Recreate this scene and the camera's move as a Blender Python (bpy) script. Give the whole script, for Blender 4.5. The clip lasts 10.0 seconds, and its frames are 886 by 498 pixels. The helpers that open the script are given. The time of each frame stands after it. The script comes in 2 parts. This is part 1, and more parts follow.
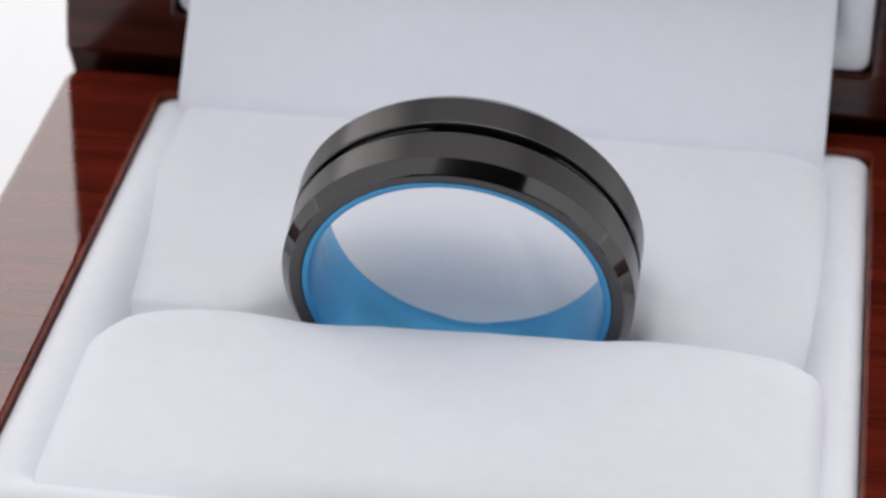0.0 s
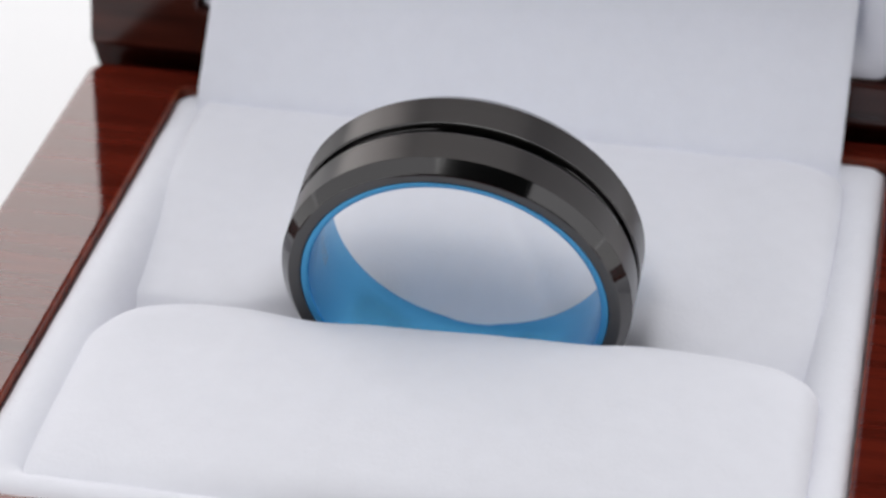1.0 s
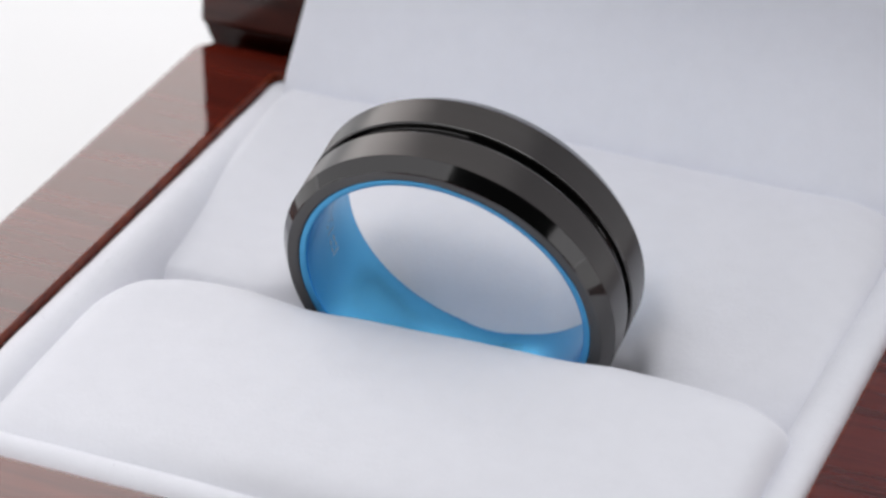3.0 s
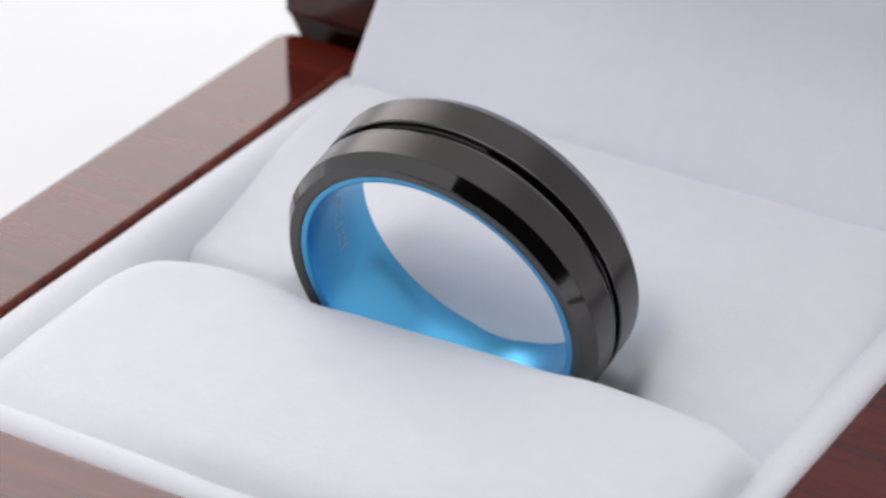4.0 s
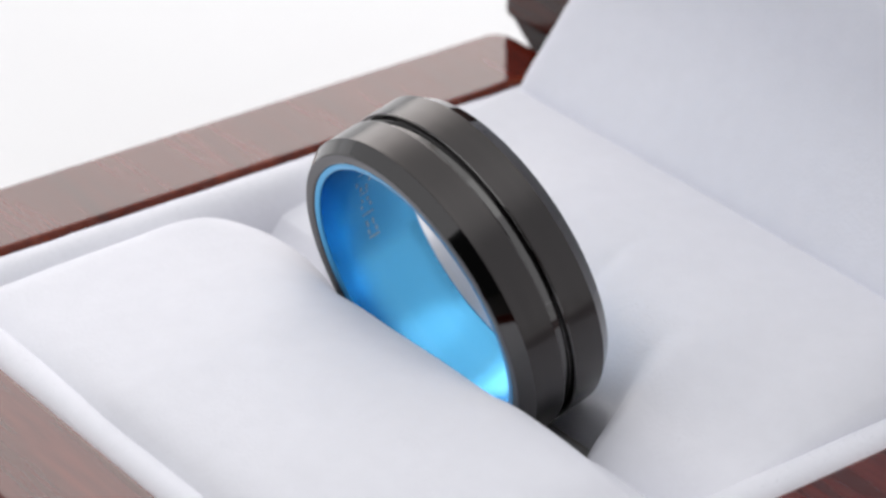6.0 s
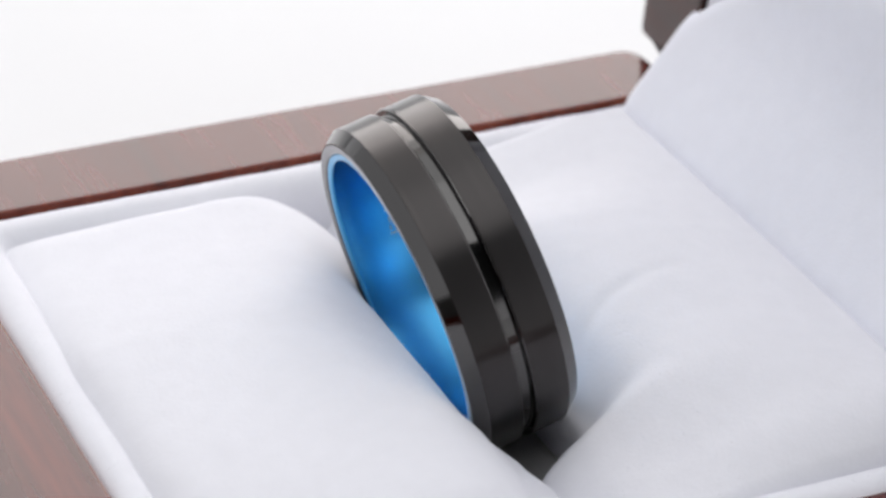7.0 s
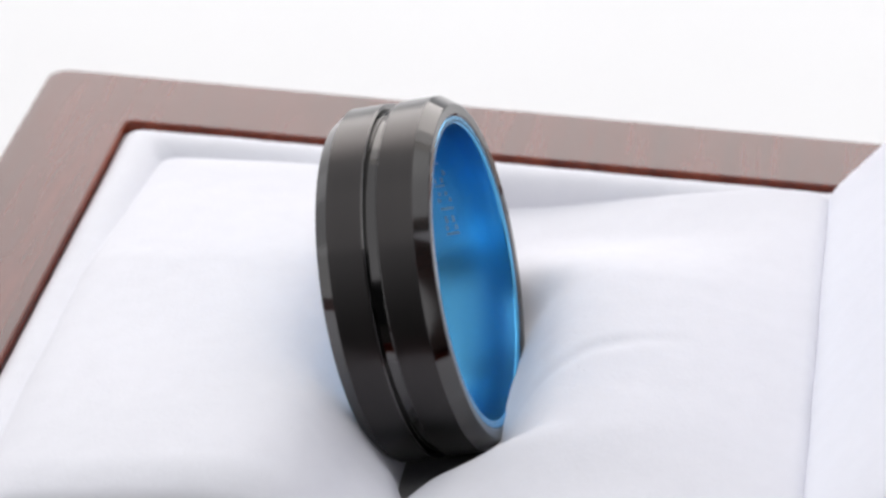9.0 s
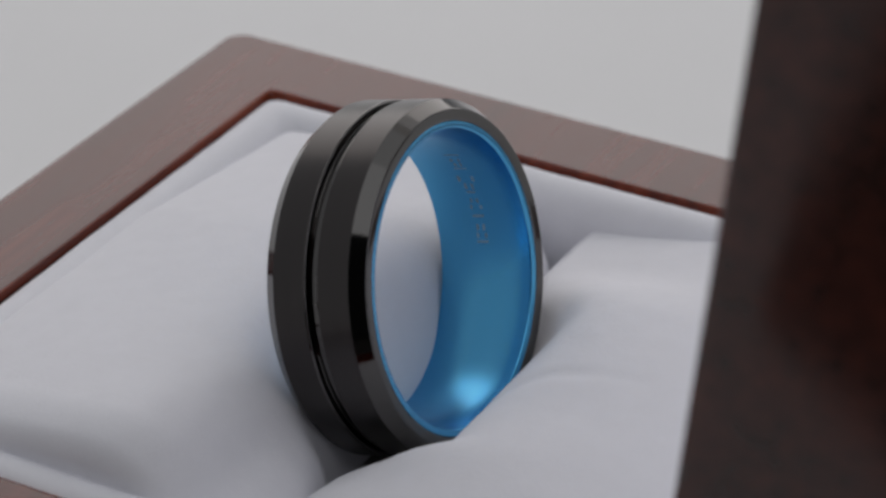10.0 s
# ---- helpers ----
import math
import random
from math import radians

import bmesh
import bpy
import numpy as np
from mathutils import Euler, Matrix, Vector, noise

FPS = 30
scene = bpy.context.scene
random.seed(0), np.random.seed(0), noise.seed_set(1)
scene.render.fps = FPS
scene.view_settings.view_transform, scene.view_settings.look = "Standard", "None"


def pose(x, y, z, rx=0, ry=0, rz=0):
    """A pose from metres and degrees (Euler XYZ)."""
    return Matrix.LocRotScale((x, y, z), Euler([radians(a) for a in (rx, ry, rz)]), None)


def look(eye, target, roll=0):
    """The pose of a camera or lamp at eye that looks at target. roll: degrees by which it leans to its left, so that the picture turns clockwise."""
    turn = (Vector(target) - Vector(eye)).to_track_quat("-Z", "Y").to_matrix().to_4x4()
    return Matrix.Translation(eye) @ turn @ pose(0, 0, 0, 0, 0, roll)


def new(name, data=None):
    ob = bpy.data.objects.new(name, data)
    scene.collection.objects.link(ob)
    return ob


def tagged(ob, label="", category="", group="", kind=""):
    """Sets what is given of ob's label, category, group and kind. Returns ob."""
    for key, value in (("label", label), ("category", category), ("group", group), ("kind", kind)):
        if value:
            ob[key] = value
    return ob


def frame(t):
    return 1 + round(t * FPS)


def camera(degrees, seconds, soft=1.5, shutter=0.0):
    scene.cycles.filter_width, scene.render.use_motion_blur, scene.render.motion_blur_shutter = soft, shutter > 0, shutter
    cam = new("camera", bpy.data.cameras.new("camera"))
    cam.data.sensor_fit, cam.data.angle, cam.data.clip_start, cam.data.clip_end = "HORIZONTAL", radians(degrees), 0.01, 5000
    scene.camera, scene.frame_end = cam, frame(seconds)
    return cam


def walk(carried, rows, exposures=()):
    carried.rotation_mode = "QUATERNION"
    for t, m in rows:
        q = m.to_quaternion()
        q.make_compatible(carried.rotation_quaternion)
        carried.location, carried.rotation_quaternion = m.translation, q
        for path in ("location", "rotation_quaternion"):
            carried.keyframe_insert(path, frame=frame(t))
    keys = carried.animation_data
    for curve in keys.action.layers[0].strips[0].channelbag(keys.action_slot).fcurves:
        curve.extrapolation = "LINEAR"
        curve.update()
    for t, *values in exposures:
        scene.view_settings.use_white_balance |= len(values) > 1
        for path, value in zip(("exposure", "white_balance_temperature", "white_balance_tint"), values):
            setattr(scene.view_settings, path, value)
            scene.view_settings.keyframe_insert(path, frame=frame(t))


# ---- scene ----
cam = camera(16.415, 10.0, soft=2.7)
cam.data.dof.use_dof = True
cam.data.dof.focus_distance, cam.data.dof.aperture_fstop = 0.173, 62
MM = 0.001
EYE = (0.0, -0.15277, 0.09092)


def eye_pose():
    pitch = math.degrees(math.atan2(0.09092, 0.15277)) - 1.303
    return pose(*EYE, 90 - pitch, 0, -0.447) @ pose(0, 0, 0, 0, 0, 1.762)


# the clip fades a little at its end
walk(cam, [(0, eye_pose()), (10, eye_pose())],
     exposures=((0, 0), (9.4, 0), (9.5, -0.05), (9.6, -0.22), (9.8, -0.67), (10, -1.05)))

# the turntable's angle, in degrees, by seconds
TURN = [(0, 7.31), (0.5, 8.31), (1, 9.92), (1.5, 12.08), (2, 14.76), (2.5, 17.88), (3, 21.42), (3.5, 25.4), (4, 29.85), (4.5, 34.57),
        (5, 39.7), (5.5, 45.46), (6, 51.57), (6.5, 58.14), (7, 65.2), (7.5, 72.7), (8, 80.6), (8.5, 89.05), (9, 98.08),
        (9.5, 107.48), (10, 117.34)]

# ---- world and light: a white photo tent with an open front ----
world = bpy.data.worlds.new("studio")
world.use_nodes = True
world.node_tree.nodes["Background"].inputs["Color"].default_value = (0.9, 0.95, 1.0, 1)
world.node_tree.nodes["Background"].inputs["Strength"].default_value = 0.02
scene.world = world


def softbox(name, eye, target, sx, sy, radiance, colour=(1, 1, 1)):
    lamp = bpy.data.lights.new(name, "AREA")
    lamp.shape, lamp.size, lamp.size_y = "RECTANGLE", sx, sy
    lamp.energy = 0.89 * radiance * math.pi * sx * sy
    lamp.color = colour
    ob = new(name, lamp)
    ob.matrix_world = look(eye, target)
    return ob


softbox("softbox_back", (0, 0.46, 0.26), (0, 0, 0.26), 0.84, 0.36, 2.8, (1, 0.945, 0.92))
softbox("softbox_back_upper", (0, 0.462, 0.62), (0, 0, 0.62), 0.84, 0.36, 1.15, (1, 0.965, 0.95))
softbox("softbox_left", (-0.42, -0.075, 0.385), (0, -0.075, 0.385), 1.07, 0.83, 0.84, (0.95, 0.955, 1))
softbox("softbox_right", (0.42, -0.075, 0.385), (0, -0.075, 0.385), 1.07, 0.83, 1.0, (0.95, 0.955, 1))
softbox("softbox_top", (0, 0.255, 0.8), (0, 0.255, 0), 0.84, 0.41, 1.4, (0.97, 0.98, 1))
softbox("softbox_top_front", (0, -0.28, 0.8), (0, -0.28, 0), 0.84, 0.66, 1.85, (0.97, 0.98, 1))


# ---- materials ----
def material(name):
    m = bpy.data.materials.new(name)
    m.use_nodes = True
    return m, m.node_tree.nodes, m.node_tree.links, m.node_tree.nodes["Principled BSDF"]


def coords(n, l, scale, rot=(0, 0, 0)):
    tc = n.new("ShaderNodeTexCoord")
    mp = n.new("ShaderNodeMapping")
    mp.inputs["Scale"].default_value = scale
    mp.inputs["Rotation"].default_value = rot
    l.new(tc.outputs["Object"], mp.inputs["Vector"])
    return mp.outputs["Vector"]


def noise_node(n, l, vec, scale, detail=3, rough=0.55):
    t = n.new("ShaderNodeTexNoise")
    t.inputs["Scale"].default_value, t.inputs["Detail"].default_value, t.inputs["Roughness"].default_value = scale, detail, rough
    l.new(vec, t.inputs["Vector"])
    return t.outputs["Fac"]


def ramp(n, l, fac, stops):
    r = n.new("ShaderNodeValToRGB")
    e = r.color_ramp.elements
    while len(e) < len(stops):
        e.new(0.5)
    for k, (p, c) in enumerate(stops):
        e[k].position, e[k].color = p, (*c, 1)
    l.new(fac, r.inputs["Fac"])
    return r.outputs["Color"]


def bump(n, l, height, strength, distance, out, normal=None):
    b = n.new("ShaderNodeBump")
    b.inputs["Strength"].default_value, b.inputs["Distance"].default_value = strength, distance
    l.new(height, b.inputs["Height"])
    if normal is not None:
        l.new(normal, b.inputs["Normal"])
    l.new(b.outputs["Normal"], out)
    return b.outputs["Normal"]


def velvet(name, colour):
    m, n, l, p = material(name)
    v = coords(n, l, (1, 1, 1))
    broad = noise_node(n, l, v, 90, 3)
    tuft = noise_node(n, l, v, 700, 4, 0.65)
    fine = noise_node(n, l, v, 4200, 2, 0.7)
    mix = n.new("ShaderNodeMath")
    mix.operation = "ADD"
    l.new(broad, mix.inputs[0])
    l.new(tuft, mix.inputs[1])
    half = n.new("ShaderNodeMath")
    half.operation = "MULTIPLY"
    half.inputs[1].default_value = 0.5
    l.new(mix.outputs[0], half.inputs[0])
    c0 = tuple(x * 0.962 for x in colour)
    l.new(ramp(n, l, half.outputs[0], [(0.35, c0), (0.65, colour)]), p.inputs["Base Color"])
    p.inputs["Roughness"].default_value = 0.95
    p.inputs["Specular IOR Level"].default_value = 0.15
    p.inputs["Sheen Weight"].default_value = 0.1
    p.inputs["Sheen Roughness"].default_value = 0.5
    k = bump(n, l, broad, 0.07, 0.0006, p.inputs["Normal"])
    k = bump(n, l, tuft, 0.1, 0.00025, p.inputs["Normal"], k)
    bump(n, l, fine, 0.16, 0.0001, p.inputs["Normal"], k)
    return m


def lacquered_wood(name, along, dark, mid, light, coat=1.0, coat_rough=0.06):
    m, n, l, p = material(name)
    s = [900, 900, 900]
    s[along] = 70
    grain = noise_node(n, l, coords(n, l, tuple(s)), 1.0, 5, 0.6)
    wide = noise_node(n, l, coords(n, l, tuple(x * 0.3 for x in s)), 1.0, 4, 0.6)
    mix = n.new("ShaderNodeMath")
    mix.operation = "ADD"
    l.new(grain, mix.inputs[0])
    l.new(wide, mix.inputs[1])
    half = n.new("ShaderNodeMath")
    half.operation = "MULTIPLY"
    half.inputs[1].default_value = 0.5
    l.new(mix.outputs[0], half.inputs[0])
    l.new(ramp(n, l, half.outputs[0], [(0.36, dark), (0.5, mid), (0.64, light)]), p.inputs["Base Color"])
    p.inputs["Roughness"].default_value = 0.3
    p.inputs["Specular IOR Level"].default_value = 0.0
    p.inputs["Coat Weight"].default_value = coat
    p.inputs["Coat Roughness"].default_value = coat_rough
    p.inputs["Coat IOR"].default_value = 1.52
    ripple = noise_node(n, l, coords(n, l, (1, 1, 1)), 160, 2)
    bump(n, l, ripple, 0.05, 0.0004, p.inputs["Coat Normal"])
    return m


def dark_metal(name, rough, brushed, colour):
    m, n, l, p = material(name)
    p.inputs["Metallic"].default_value = 1.0
    p.inputs["Base Color"].default_value = (*colour, 1)
    p.inputs["Roughness"].default_value = rough
    if brushed:
        # brush lines run round the band: fine along the axis, long about it
        v = coords(n, l, (70, 7000, 70))
        line = noise_node(n, l, v, 1.0, 3, 0.7)
        l.new(ramp(n, l, line, [(0.3, tuple(x * 0.78 for x in colour)), (0.7, tuple(x * 1.22 for x in colour))]), p.inputs["Base Color"])
        bump(n, l, line, 0.1, 0.00002, p.inputs["Normal"])
        tangent = n.new("ShaderNodeTangent")
        tangent.direction_type, tangent.axis = "RADIAL", "Y"
        l.new(tangent.outputs["Tangent"], p.inputs["Tangent"])
        p.inputs["Anisotropic"].default_value = 0.9
        p.inputs["Anisotropic Rotation"].default_value = 0.25
        # a thin hard film brightens the grazing view
        p.inputs["Coat Weight"].default_value = 0.4
        p.inputs["Coat Roughness"].default_value = 0.3
    return m


def blue_anodised():
    m, n, l, p = material("blue_anodised")
    p.inputs["Metallic"].default_value = 0.95
    v = coords(n, l, (60, 16000, 60))
    line = noise_node(n, l, v, 1.0, 3, 0.6)
    l.new(ramp(n, l, line, [(0.3, (0.085, 0.39, 0.68)), (0.7, (0.11, 0.43, 0.72))]), p.inputs["Base Color"])
    p.inputs["Roughness"].default_value = 0.25
    bump(n, l, line, 0.03, 0.00002, p.inputs["Normal"])
    return m


def white_paper():
    m, n, l, p = material("white_sweep")
    f = noise_node(n, l, coords(n, l, (1, 1, 1)), 14, 4)
    l.new(ramp(n, l, f, [(0.3, (0.745, 0.748, 0.755)), (0.7, (0.775, 0.778, 0.785))]), p.inputs["Base Color"])
    p.inputs["Roughness"].default_value = 0.8
    return m


VELVET = velvet("white_velvet", (0.80, 0.80, 0.845))
SATIN = velvet("white_lid_cloth", (0.87, 0.878, 0.94))
WOOD_BASE = lacquered_wood("mahogany_base", 0, (0.042, 0.0052, 0.003), (0.09, 0.0104, 0.0054), (0.128, 0.0155, 0.0076))
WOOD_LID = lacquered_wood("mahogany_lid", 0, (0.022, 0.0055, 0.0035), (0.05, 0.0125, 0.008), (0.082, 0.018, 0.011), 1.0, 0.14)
# lid wood darkened and dulled, in place of a dark reflection at the hinge
HINGE_WOOD = lacquered_wood("shaded_hinge_edge", 0, (0.015, 0.003, 0.002), (0.03, 0.005, 0.003), (0.05, 0.008, 0.005), 0.12)
WORN = lacquered_wood("worn_wood_edge", 0, (0.07, 0.012, 0.006), (0.15, 0.025, 0.011), (0.24, 0.05, 0.022), 0.6)
BRUSHED = dark_metal("brushed_gunmetal", 0.25, True, (0.041, 0.037, 0.036))
POLISHED = dark_metal("polished_gunmetal", 0.08, False, (0.105, 0.102, 0.1))
# grey cloth colour that stands in for the shade deep in the slot
SLOT_SHADE = velvet("grey_slot_shade", (0.25, 0.245, 0.245))
BLUE = blue_anodised()
PAPER = white_paper()
ENGRAVED = dark_metal("engraved_mark", 0.4, False, (0.34, 0.44, 0.52))


# ---- building helpers ----
def part(name, bm, mat, parent=None, label="", smooth=38):
    me = bpy.data.meshes.new(name)
    bmesh.ops.recalc_face_normals(bm, faces=bm.faces)
    for e in bm.edges:
        if len(e.link_faces) == 2:
            e.smooth = e.calc_face_angle(0) < radians(smooth)
    for f in bm.faces:
        f.smooth = True
    bm.to_mesh(me)
    bm.free()
    mats = mat if isinstance(mat, (list, tuple)) else [mat]
    for x in mats:
        me.materials.append(x)
    ob = new(name, me)
    if parent is not None:
        ob.parent = parent
    if label:
        ob["label"] = label
    return ob


def rounded_loop(x0, x1, y0, y1, r, z, seg=5, per=1):
    """Points of a rounded rectangle at height z, in millimetres; per: pieces of each straight side."""
    pts = []
    corners = [(x1 - r, y1 - r, 0), (x0 + r, y1 - r, 90), (x0 + r, y0 + r, 180), (x1 - r, y0 + r, 270)]
    for k, (cx, cy, a0) in enumerate(corners):
        arc = [(cx + r * math.cos(radians(a0 + 90 * i / seg)), cy + r * math.sin(radians(a0 + 90 * i / seg)), z) for i in range(seg + 1)]
        pts += arc
        nx, ny, na = corners[(k + 1) % 4]
        end = (nx + r * math.cos(radians(na)), ny + r * math.sin(radians(na)), z)
        for i in range(1, per):
            f = i / per
            pts.append(tuple(arc[-1][j] * (1 - f) + end[j] * f for j in range(3)))
    return pts


def loft(bm, loops, closed=False, cap_start=False, cap_end=False):
    rows = [[bm.verts.new((x * MM, y * MM, z * MM)) for x, y, z in lp] for lp in loops]
    n = len(rows[0])
    pairs = list(zip(rows, rows[1:])) + ([(rows[-1], rows[0])] if closed else [])
    for a, b in pairs:
        for i in range(n):
            bm.faces.new((a[i], a[(i + 1) % n], b[(i + 1) % n], b[i]))
    if cap_start:
        bm.faces.new(rows[0])
    if cap_end:
        bm.faces.new(rows[-1])
    return rows


# ---- the table: one sweep of white paper ----
def build_sweep():
    bm = bmesh.new()
    prof = [(-100, -36), (-100, -32), (120, -32), (320, -32)]
    prof += [(320 + 200 * math.sin(radians(a)), -32 + 200 * (1 - math.cos(radians(a)))) for a in range(10, 91, 10)]
    prof += [(520, 700)]
    rows = [[bm.verts.new((x * MM, y * MM, z * MM)) for x in (-700, 700)] for y, z in prof]
    for a, b in zip(rows, rows[1:]):
        bm.faces.new((a[0], a[1], b[1], b[0]))
    # two wings run forward along the tent's sides and leave the middle free
    for s in (-1, 1):
        bm.faces.new([bm.verts.new((s * x * MM, y * MM, -32 * MM)) for x, y in ((70, -100), (420, -610), (700, -610), (700, -100))])
    return tagged(part("backdrop", bm, PAPER), "seamless white paper sweep under and behind the box", "backdrop", kind="structure")


build_sweep()


def build_table():
    bm = bmesh.new()
    rows = [[bm.verts.new((x, y, -0.0365)) for x in (-0.8, 0.8)] for y in (-0.8, 0.8)]
    bm.faces.new((rows[0][0], rows[0][1], rows[1][1], rows[1][0]))
    m, n, l, p = material("dark_table_top")
    f = noise_node(n, l, coords(n, l, (1, 1, 1)), 30, 5)
    l.new(ramp(n, l, f, [(0.3, (0.02, 0.018, 0.017)), (0.7, (0.035, 0.03, 0.028))]), p.inputs["Base Color"])
    p.inputs["Roughness"].default_value = 0.7
    return tagged(part("floor", bm, m), "dark matt table top under the white paper", "table top", kind="structure")


build_table()

# ---- the ring box, in its own space: x along the hinge, y towards the lid, z up from the rim ----
A, YF, W, WF = 30.0, -29.23, 6.716, 6.756
INX, INF, INB = A - W, YF + WF, 25.8
ring_box = new("ring_box")
tagged(ring_box, "open mahogany ring box with white velvet cushions, on white paper", "jewellery box")


def build_base():
    bm = bmesh.new()
    L = []
    for d, yb, z in ((1.2, 30, -32), (0, 31.5, -31), (0, 31.5, -3.5), (0, 28.7, -0.6), (0.04, 28.4, -0.25), (0.15, 28.2, -0.06), (0.3, 28.05, 0), (0.5, 27.9, 0.004), (0.8, 27.6, 0.004)):
        L.append(rounded_loop(-A + d, A - d, YF + d, yb, 1.3, z))
    for d, z in ((0.5, 0.004), (0.3, 0.004), (0.16, 0), (0.05, -0.04), (0, -0.16), (0, -0.6), (0, -7)):
        L.append(rounded_loop(-INX - d, INX + d, INF - d, INB + d, 0.5 + d, z))
    rows = loft(bm, L, cap_start=True, cap_end=True)
    edge = {v for r in rows[-5:-1] for v in r}
    for f in bm.faces:
        if len(f.verts) == 4 and all(v in edge for v in f.verts):
            f.material_index = 1
    return part("base", bm, [WOOD_BASE, WORN], ring_box, "glossy red-brown mahogany base")


build_base()


def build_lining():
    bm = bmesh.new()
    L = []
    prof = ((0.02, -5), (0.02, -0.85), (0.14, -0.6), (0.4, -0.33), (0.8, -0.1), (1.25, 0.03), (1.75, 0.0), (2.2, -0.15), (2.6, -0.45), (2.95, -0.95), (3.2, -1.7), (3.4, -3), (3.5, -6))
    for d, z in prof:
        lp = rounded_loop(-INX + d, INX - d, INF + d, INB - d, 1.0, z, per=48)
        if z > -2:
            lp = [(x + 0.035 * noise.noise((x * 0.5, y * 0.5, d)), y + 0.035 * noise.noise((x * 0.5, y * 0.5, d + 40)),
                   h + 0.05 * noise.noise((x * 0.35, y * 0.35, d * 0.3))) for x, y, h in lp]
        L.append(lp)
    loft(bm, L)
    ob = part("lining", bm, VELVET, ring_box, "white velvet border strip")
    add_pile(ob, 7000, 13, reach=0.34)
    return ob


def smoothstep(a, b, x):
    f = min(1, max(0, (x - a) / (b - a)))
    return f * f * (3 - 2 * f)


def curve_at(knots, x):
    """Smooth height over a few knots (x, z)."""
    if x <= knots[0][0]:
        return knots[0][1]
    for k in range(len(knots) - 1):
        (x0, z0), (x1, z1) = knots[k], knots[k + 1]
        if x <= x1:
            ml = (z1 - knots[k - 1][1]) / (x1 - knots[k - 1][0]) if k else (z1 - z0) / (x1 - x0)
            mr = (knots[k + 2][1] - z0) / (knots[k + 2][0] - x0) if k + 2 < len(knots) else (z1 - z0) / (x1 - x0)
            h, f = x1 - x0, (x - x0) / (x1 - x0)
            return (z0 * (1 + 2 * f) * (1 - f) ** 2 + ml * h * f * (1 - f) ** 2 + z1 * f * f * (3 - 2 * f) + mr * h * f * f * (f - 1))
    return knots[-1][1]


# heights of each pillow by the distance from its slot edge, in millimetres
FRONT = [(0, -9), (0.25, -6), (0.75, -3.9), (1.5, -2.0), (2.2, -0.7), (2.95, 0.35), (4.0, 1.4), (5.2, 2.1), (6.8, 2.5), (9, 2.5), (12, 2.2), (15, 1.8), (18, 1.35), (19.6, 0.9), (20.7, 0.1), (21.3, -1.2), (21.5, -5)]
REAR = [(0, -9), (0.2, -6), (0.6, -3.9), (1.6, -2.5), (3, -0.8), (4.6, 0.55), (6.5, 1.3), (9, 1.75), (12, 1.9), (15, 1.8), (18, 1.5), (20, 1.2), (21, 0.9), (21.6, 0)]
# height of the rear pillow at its short ends, by y
END_RIGHT = [(1.0, -3.1), (2.6, -1.8), (5.6, -0.6), (9, 0.5), (13, 1.2), (19, 1.5), (23, 1.1)]
END = [(1.0, -3.0), (2.6, -2.1), (5.6, -1.6), (9.1, -0.95), (14.4, 0.1), (19.3, 1.05), (23, 1.1)]
FOLD = [(7.4, 4.7), (3.7, 7.0), (1.5, 10.2), (0.6, 13.0), (0.2, 16.2)]


def fold_depth(x, y):
    """A soft fold in the rear cushion that runs from the ring's end."""
    best, along = 99.0, 0.0
    for k in range(len(FOLD) - 1):
        (ax, ay), (bx, by) = FOLD[k], FOLD[k + 1]
        dx, dy = bx - ax, by - ay
        f = min(1, max(0, ((x - ax) * dx + (y - ay) * dy) / (dx * dx + dy * dy)))
        d = math.hypot(x - ax - f * dx, y - ay - f * dy)
        if d < best:
            best, along = d, (k + f) / (len(FOLD) - 1)
    return 0.30 * (1 - along) ** 0.7 * math.exp(-(best / 0.55) ** 2)


def add_pile(ob, count, seed, span=(-99, 99), reach=0.28):
    """Short stray fibres that stand off the cloth."""
    rng = random.Random(seed)
    faces = [f for f in ob.data.polygons if f.center.z > -0.0035 and span[0] * MM < f.center.y < span[1] * MM]
    picks = rng.choices(faces, weights=[f.area for f in faces], k=count)
    vs, fs = [], []
    for f in picks:
        p = f.center + Vector((rng.gauss(0, 0.0002), rng.gauss(0, 0.0002), 0))
        p -= f.normal * ((p - f.center).dot(f.normal) + 0.00003)
        n = f.normal if f.normal.z > 0 else -f.normal
        way = (n + Vector((rng.gauss(0, 0.7), rng.gauss(0, 0.7), rng.gauss(0, 0.3)))).normalized()
        side = way.orthogonal().normalized() * 0.000011
        tip = p + way * rng.uniform(0.08, reach) * MM
        k = len(vs)
        vs += [p - side, p + side, tip]
        fs.append((k, k + 1, k + 2))
    me = bpy.data.meshes.new("velvet_nap")
    me.from_pydata(vs, [], fs)
    me.materials.append(VELVET)
    pile = new("velvet_nap", me)
    pile.parent = ob
    pile["kind"] = "stuff"
    return pile


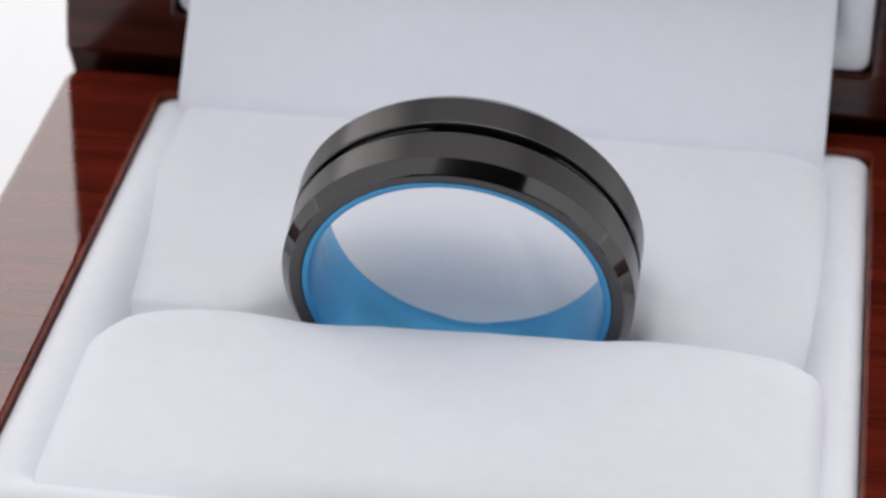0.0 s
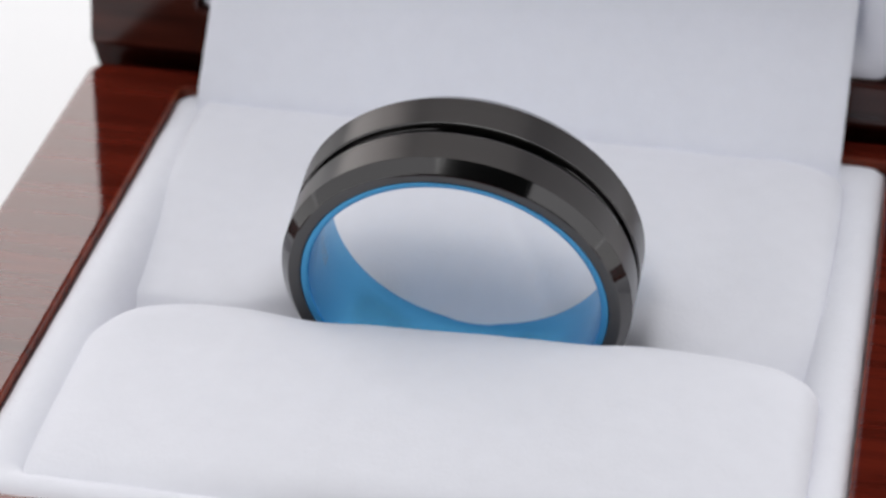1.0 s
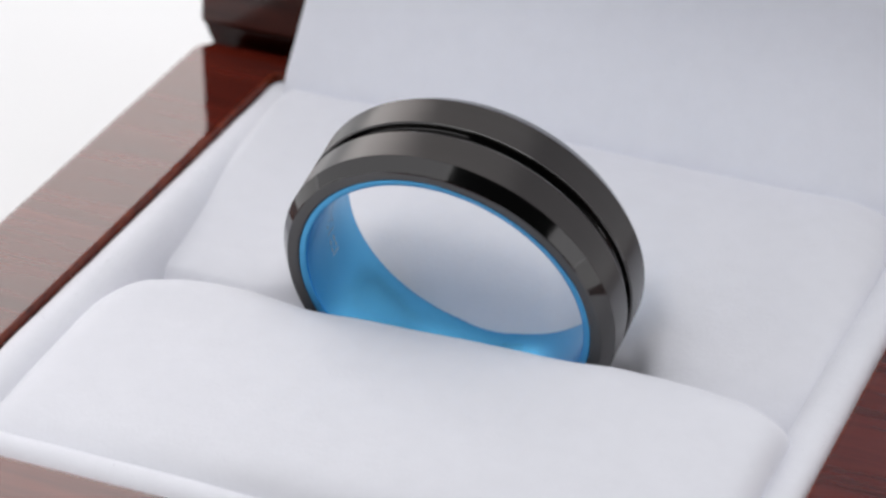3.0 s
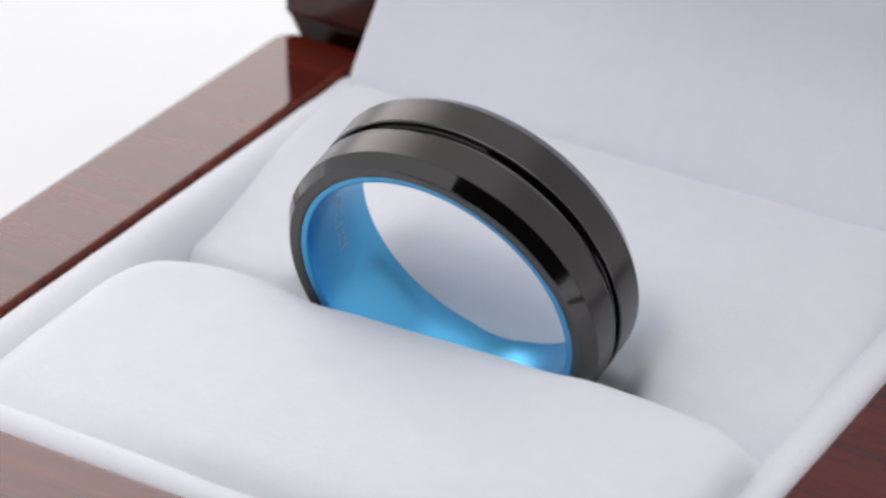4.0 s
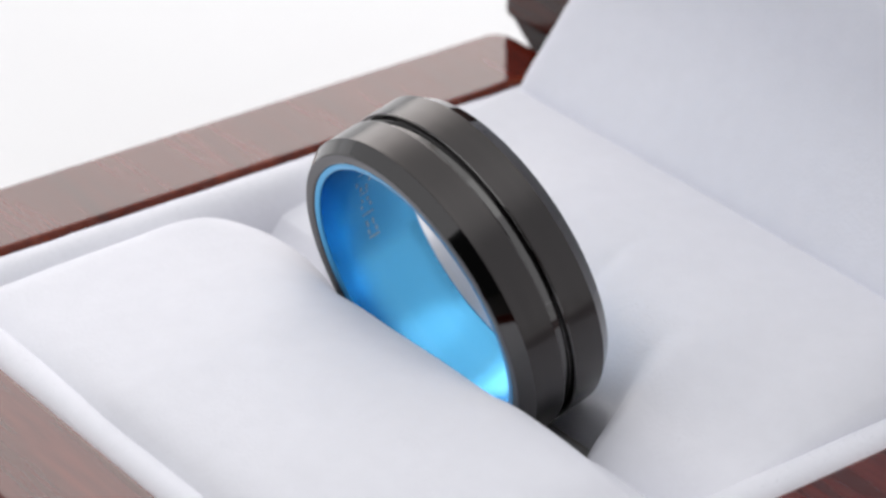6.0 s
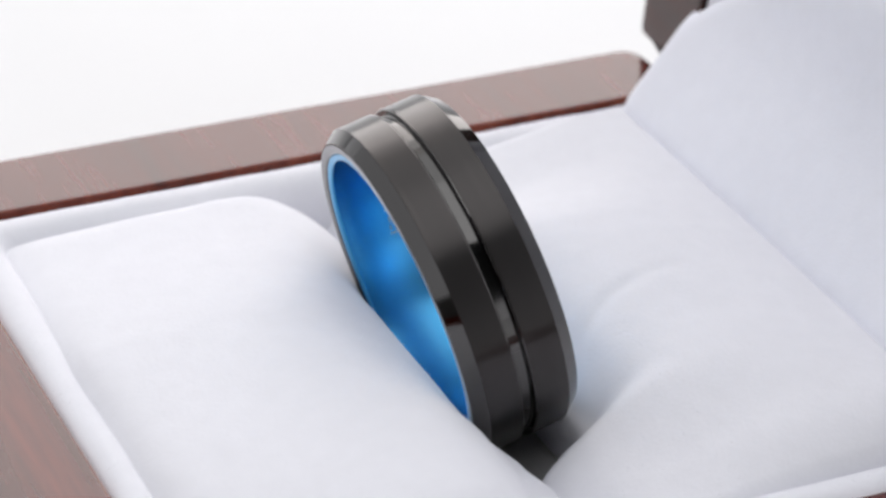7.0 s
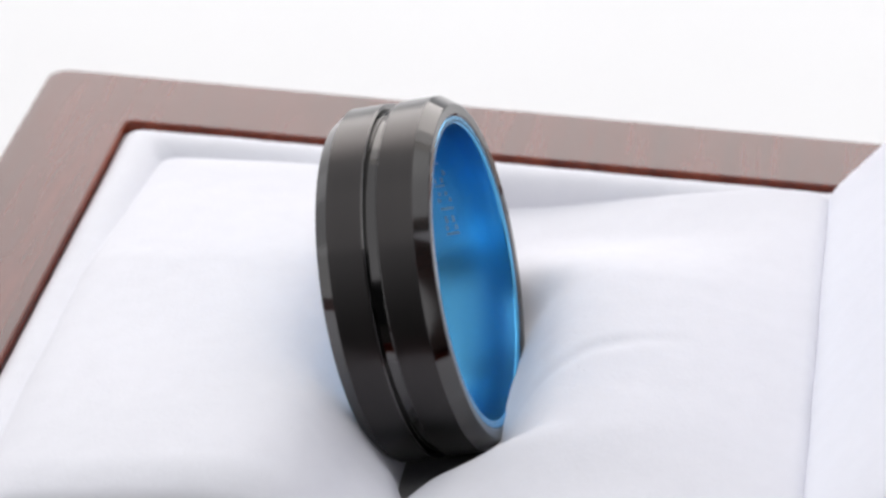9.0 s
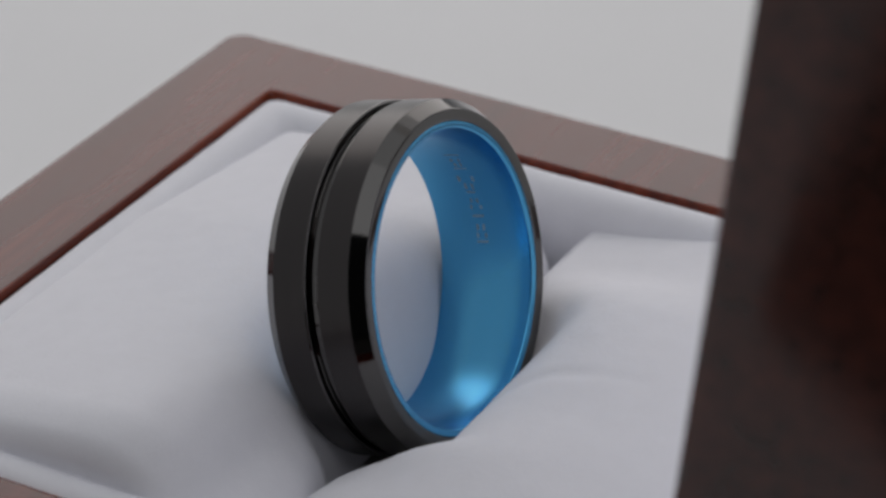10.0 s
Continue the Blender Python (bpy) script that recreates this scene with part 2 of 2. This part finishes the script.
def cushion(name, label, front):
    X0, X1 = (-20.8, 21.1) if front else (-20.6, 20.8)
    bm = bmesh.new()
    nx, ny = 120, 80
    knots = FRONT if front else REAR
    span = knots[-1][0]
    rows = []
    for i in range(nx + 1):
        f = i / nx
        u = 0.5 - 0.5 * math.cos(math.pi * f) * (0.55 + 0.45 * abs(math.cos(math.pi * f)))
        x = X0 + (X1 - X0) * u
        side = min(x - X0, X1 - x)
        near = 1 - (smoothstep(6.5, 11.5, -x) if x < 0 else smoothstep(8.4, 10.7 if front else 11.4, x))
        if front:
            slot, end = 0.95 - 0.4 * near, -21.1
            slot += 1.45 * smoothstep(7.0, 14.5, -x) - 3.8 * max(0.0, (-x - 14.8) / 6.0) ** 2.3
            slot -= 0.8 * max(0.0, (x - 14.5) / 6.3) ** 3.0
            squeeze = 1.0
        else:
            slot, end = 1.6 + 3.3 * near - (0.9 * smoothstep(10.5, 14, -x) if x < 0 else 0.0), 23.1
            squeeze = 1 - 0.2 * near
        row = []
        for j in range(ny + 1):
            g = (j / ny) ** 1.35
            d = g * span
            z = curve_at(knots, d)
            # inner stretch is squeezed where the ring presses the pillow back
            dd = d * squeeze if d < 8 else d - 8 * (1 - squeeze)
            y = slot - dd * (slot - end) / (span - 8 * (1 - squeeze)) if front else slot + dd * (end - slot) / (span - 8 * (1 - squeeze))
            # beyond the ring the pillows meet deep in the slot
            meet = smoothstep(8.6, 10.6, x) * smoothstep(-0.2, -2.8, z)
            y += ((0.9 if front else -1.0) + (0.6 if front else -0.4) * smoothstep(11, 13.5, x)) * meet
            wide = x if front or x > 0 else x - 0.9 * smoothstep(3, 12, y) * smoothstep(-14, -20.6, x)
            lean = 1 + (0.22 if front else 0.05) * (x / 20)
            if front:
                z -= ((0.06 + 0.048 * smoothstep(3, 9, d)) * max(0.0, -x - 4) + 0.3 * smoothstep(9, 15, -x) * math.exp(-((d - 7.5) / 4.5) ** 2) + 0.6 * max(0.0, (x - 8) / 12.6) ** 2) * smoothstep(-4, 0.5, z)
            else:
                f2 = smoothstep(6.5, 16.0, -x) if x < 0 else smoothstep(9.0, 16.0, x)
                z = z * (1 - f2) + min(z, curve_at(END if x < 0 else END_RIGHT, y)) * f2
            reach = (2.6 if x < 0 else 3.3) if front else (1.2 + 2.0 * math.exp(-max(0, y - slot) / 5) if x < 0 else 4.5)
            low = (0.2 if x < 0 else 0.7) if front else (0.1 if x < 0 else 0.45)
            edge = 1 - (1 - min(1, side / reach)) ** 2.2
            if z > -1.0:
                z = -1.0 + (z + 1.0) * (low + (1 - low) * edge) * (1 + (lean - 1) * min(1, (z + 1.0) / 3))
            z += edge * (0.10 * noise.noise((x * 0.16, y * 0.2, 3.1 if front else 9.7)) + 0.035 * noise.noise((x * 0.6, y * 0.6, 5.3)))
            if x > 0 and side < 0.9:
                z -= 0.9 - math.sqrt(max(0.0, 0.81 - (0.9 - side) ** 2))
            if not front:
                z -= fold_depth(x, y) + 0.18 * math.exp(-((x - 5) ** 2 + (y - 12.5) ** 2) / 9)
            row.append(bm.verts.new((wide * MM, y * MM, z * MM)))
        rows.append(row)
    # short skirts close the ends down to the card
    rows.insert(0, [bm.verts.new((v.co.x, v.co.y, min(v.co.z, -6.3 * MM))) for v in rows[0]])
    rows.append([bm.verts.new((v.co.x, v.co.y, min(v.co.z, -6.3 * MM))) for v in rows[-1]])
    for a, b in zip(rows, rows[1:]):
        for j in range(ny):
            bm.faces.new((a[j], b[j], b[j + 1], a[j + 1]))
    ob = part(name, bm, VELVET, ring_box, label, smooth=85)
    add_pile(ob, 1500, 11 if front else 12, (-6, 3) if front else (1, 10), 0.2)
    return ob


build_lining()
cushion("front_cushion", "padded white velvet front cushion", True)
cushion("rear_cushion", "padded white velvet rear cushion with a soft fold", False)


def build_bed():
    """The white card under the pillows, which closes the slot below."""
    bm = bmesh.new()
    loft(bm, [rounded_loop(-INX + 0.2, INX - 0.2, INF + 0.2, INB - 0.2, 0.6, z) for z in (-6.9, -6.3)], cap_start=True, cap_end=True)
    return part("insert_card", bm, VELVET, ring_box, "white card under the cushions")


build_bed()


# an added grey strip that darkens the slot's bottom, where only shade falls
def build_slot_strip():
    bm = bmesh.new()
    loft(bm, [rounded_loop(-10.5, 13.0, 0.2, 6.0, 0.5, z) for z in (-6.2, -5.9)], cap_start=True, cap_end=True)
    return part("slot_strip", bm, SLOT_SHADE, ring_box, "added grey strip that stands in for the shade deep in the slot")


build_slot_strip()


def build_flap():
    """The cloth tongue that bridges the hinge and leans up into the lid, with an arched top edge."""
    prof = [(-4.0, 22.2), (0.0, 22.7), (1.0, 23.0), (3.0, 24.5), (5.0, 26.0), (6.6, 27.1), (9.0, 28.2), (11.5, 28.8), (15.5, 29.5)]
    bm = bmesh.new()
    nx, nz = 48, 28
    front, back = [], []
    for i in range(nx + 1):
        x = -21.5 + 41.8 * (0.5 - 0.5 * math.cos(math.pi * i / nx))
        top = 15.8 - (9.3 if x < 0 else 5.0) * min(1, abs(x) / 20.9) ** 2.1
        a, b = [], []
        for j in range(nz + 1):
            z = -4 + (top + 4) * j / nz
            y = curve_at(prof, z) + 0.10 * noise.noise((x * 0.14, z * 0.2, 7.7))
            soft = 0.45 * math.exp(-min(x + 21.5, 20.3 - x) / 0.35) + 0.45 * math.exp(-(top - z) / 0.4)
            a.append(bm.verts.new((x * MM, (y + soft) * MM, z * MM)))
            b.append(bm.verts.new((x * MM, (y + 1.25) * MM, (z - 0.3) * MM)))
        front.append(a)
        back.append(b)
    for i in range(nx):
        for j in range(nz):
            bm.faces.new((front[i][j], front[i + 1][j], front[i + 1][j + 1], front[i][j + 1]))
            bm.faces.new((back[i][j], back[i][j + 1], back[i + 1][j + 1], back[i + 1][j]))
        bm.faces.new((front[i][nz], front[i + 1][nz], back[i + 1][nz], back[i][nz]))
    for i in (0, nx):
        for j in range(nz):
            bm.faces.new((front[i][j], front[i][j + 1], back[i][j + 1], back[i][j]))
    return part("hinge_flap", bm, SATIN, ring_box, "white cloth flap across the hinge", smooth=60)


build_flap()

# the lid stands open just past upright: local x as the box's, local y up from the hinge, local z out of the lid's mouth
LID = pose(0, 28.6 * MM, 0.9 * MM, 90 - 4.4, 0, -0.6)
LH, LD = 57.5, 22.0
lid = new("lid")
lid.parent = ring_box
lid.matrix_local = LID


def build_lid():
    bm = bmesh.new()
    L = []
    AL = 30.4
    # the hinge edge is bevelled, the others are slightly rounded
    for d, yb, z in ((1.2, -3.2, -LD), (0, -4.2, -LD + 1), (0, -4.2, -3.4), (0, -0.4, -0.7), (0.05, -0.1, -0.25), (0.15, 0.1, -0.06), (0.3, 0.25, 0), (0.5, 0.45, 0.004), (0.8, 0.8, 0.004)):
        L.append(rounded_loop(-AL + d, AL + 0.4 - d, yb, LH - d, 0.45, z))
    for d, z in ((0.7, 0.004), (0.45, 0.004), (0.25, 0), (0.07, -0.06), (0, -0.25), (0, -0.6), (0, -9)):
        L.append(rounded_loop(-22.9 - d, 22.9 + d, 3.1 - d, LH - 6.9 + d, 0.5 + d, z))
    loft(bm, L, cap_start=True, cap_end=True)
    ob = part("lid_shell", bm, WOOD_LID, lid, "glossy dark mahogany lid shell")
    # the hinge bevel's dark colour and thin coat stand in for its dark reflection
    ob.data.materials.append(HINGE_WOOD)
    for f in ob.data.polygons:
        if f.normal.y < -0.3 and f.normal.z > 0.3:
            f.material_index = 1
    return ob


build_lid()


def build_lid_lining():
    bm = bmesh.new()
    L = []
    for d, z in ((0.05, -7), (0.04, -0.8), (0.25, -0.35), (0.9, -0.2), (1.9, -0.4), (2.6, -1.2), (3.0, -3.6), (6, -3.9), (12, -3.7)):
        L.append(rounded_loop(-22.9 + d, 22.9 - d, 3.1 + d, LH - 6.9 - d, 1.0, z, per=4))
    loft(bm, L, cap_end=True)
    return part("lid_lining", bm, SATIN, lid, "white cloth lid lining")


build_lid_lining()

# ---- the ring ----
RIN, RB, RO, HALF, LIP = 8.38, 8.87, 10.12, 3.24, 3.12
ring = new("ring")
tagged(ring, "black gunmetal band ring with blue inside, set in the cushion slot", "ring")


def turned(bm, prof, seg=256, closed=True):
    """A body of revolution about y from (y, radius) pairs in millimetres."""
    rows = []
    for k in range(seg):
        a = 2 * math.pi * k / seg
        rows.append([bm.verts.new((r * math.cos(a) * MM, y * MM, r * math.sin(a) * MM)) for y, r in prof])
    n = len(prof)
    for k in range(seg):
        a, b = rows[k], rows[(k + 1) % seg]
        for i in range(n if closed else n - 1):
            j = (i + 1) % n
            bm.faces.new((a[i], a[j], b[j], b[i]))


def build_ring():
    C = 0.8               # the chamfer's width along the axis
    fall = 0.72 * C       # how far the chamfer falls
    G, DEEP = 0.34, 0.42  # the groove's half width and its depth
    for s in (-1, 1):
        bm = bmesh.new()
        turned(bm, [(s * (G + 0.11), RO), (s * (HALF - C - 0.02), RO), (s * (HALF - C), RO - 0.015), (s * (HALF - C), RO - 0.6), (s * (G + 0.11), RO - 0.6)])
        part("brushed_band", bm, BRUSHED, ring, "brushed dark gunmetal band", smooth=30)
        bm = bmesh.new()
        turned(bm, [(s * (HALF - C), RO - 0.012), (s * (HALF - 0.05), RO - fall + 0.035), (s * (HALF - 0.015), RO - fall - 0.01), (s * HALF, RO - fall - 0.07),
                    (s * (HALF - 0.01), RO - fall - 0.3), (s * (HALF - 0.035), RB + 0.12), (s * (HALF - 0.08), RB + 0.03), (s * (LIP + 0.01), RB), (s * (LIP - 0.3), RB), (s * (HALF - C), RO - 0.5)])
        part("chamfer", bm, POLISHED, ring, "mirror-polished black chamfer", smooth=16)
    bm = bmesh.new()
    lip = [(G - 0.05, RO - DEEP), (G - 0.02, RO - DEEP + 0.03), (G, RO - 0.11), (G + 0.015, RO - 0.055), (G + 0.05, RO - 0.018), (G + 0.11, RO - 0.002), (G + 0.11, RO - 0.7)]
    turned(bm, [(-y, r) for y, r in reversed(lip)] + lip)
    part("groove", bm, POLISHED, ring, "polished black centre groove", smooth=30)
    bm = bmesh.new()
    H = LIP
    half = [(H - 0.25, RB), (H - 0.02, RB - 0.005), (H + 0.02, RB - 0.05), (H + 0.0, RB - 0.35), (H - 0.05, RB - 0.42), (H - 0.12, RB - 0.445)]
    half += [(y, RIN - 0.09 + 0.13 * (y / (H - 0.2)) ** 3.4) for y in (H - 0.2, H - 0.5, H - 0.9, H - 1.3, H - 1.7, H - 2.1, H - 2.5, 0.25)]
    turned(bm, [(-y, r) for y, r in half] + list(reversed(half)))
    liner = part("liner", bm, BLUE, ring, "anodised sky-blue inner sleeve", smooth=40)
    # the engraving inside: a row of small plain bars
    rng = random.Random(4)
    a = 146.0
    for k in range(13):
        wide = rng.uniform(1.6, 3.2)
        tall = rng.uniform(0.26, 0.42) if k not in (0, 4) else 0.55
        bm = bmesh.new()
        r0 = RIN - 0.096
        for lo, hi in ((-tall, -tall + 0.16), (tall - 0.16, tall)) if k % 3 else ((-tall, tall),):
            steps = 4
            w = wide if k % 3 else wide * 0.35
            up = [bm.verts.new((r0 * math.cos(radians(a + w * q / steps)) * MM, lo * MM, r0 * math.sin(radians(a + w * q / steps)) * MM)) for q in range(steps + 1)]
            dn = [bm.verts.new((r0 * math.cos(radians(a + w * q / steps)) * MM, hi * MM, r0 * math.sin(radians(a + w * q / steps)) * MM)) for q in range(steps + 1)]
            for q in range(steps):
                bm.faces.new((up[q], up[q + 1], dn[q + 1], dn[q]))
        part("engraved_bar", bm, ENGRAVED, liner)
        a += wide + (1.1 if k not in (3, 8) else 2.6)


build_ring()


# ---- the turntable's motion ----
def motions():
    box_rows, ring_rows = [], []
    for t, a in TURN:
        spin = pose(0, 0, 0, 0, 0, -a) @ pose(2.292 * MM, 0, 0)
        box_rows.append((t, spin))
        ring_rows.append((t, spin @ pose(0.05 * MM, 0.5 * MM, 4.0 * MM, 0, 0, -0.75) @ pose(0, 0, 0, 15.8)))
    walk(ring_box, box_rows)
    walk(ring, ring_rows)


motions()
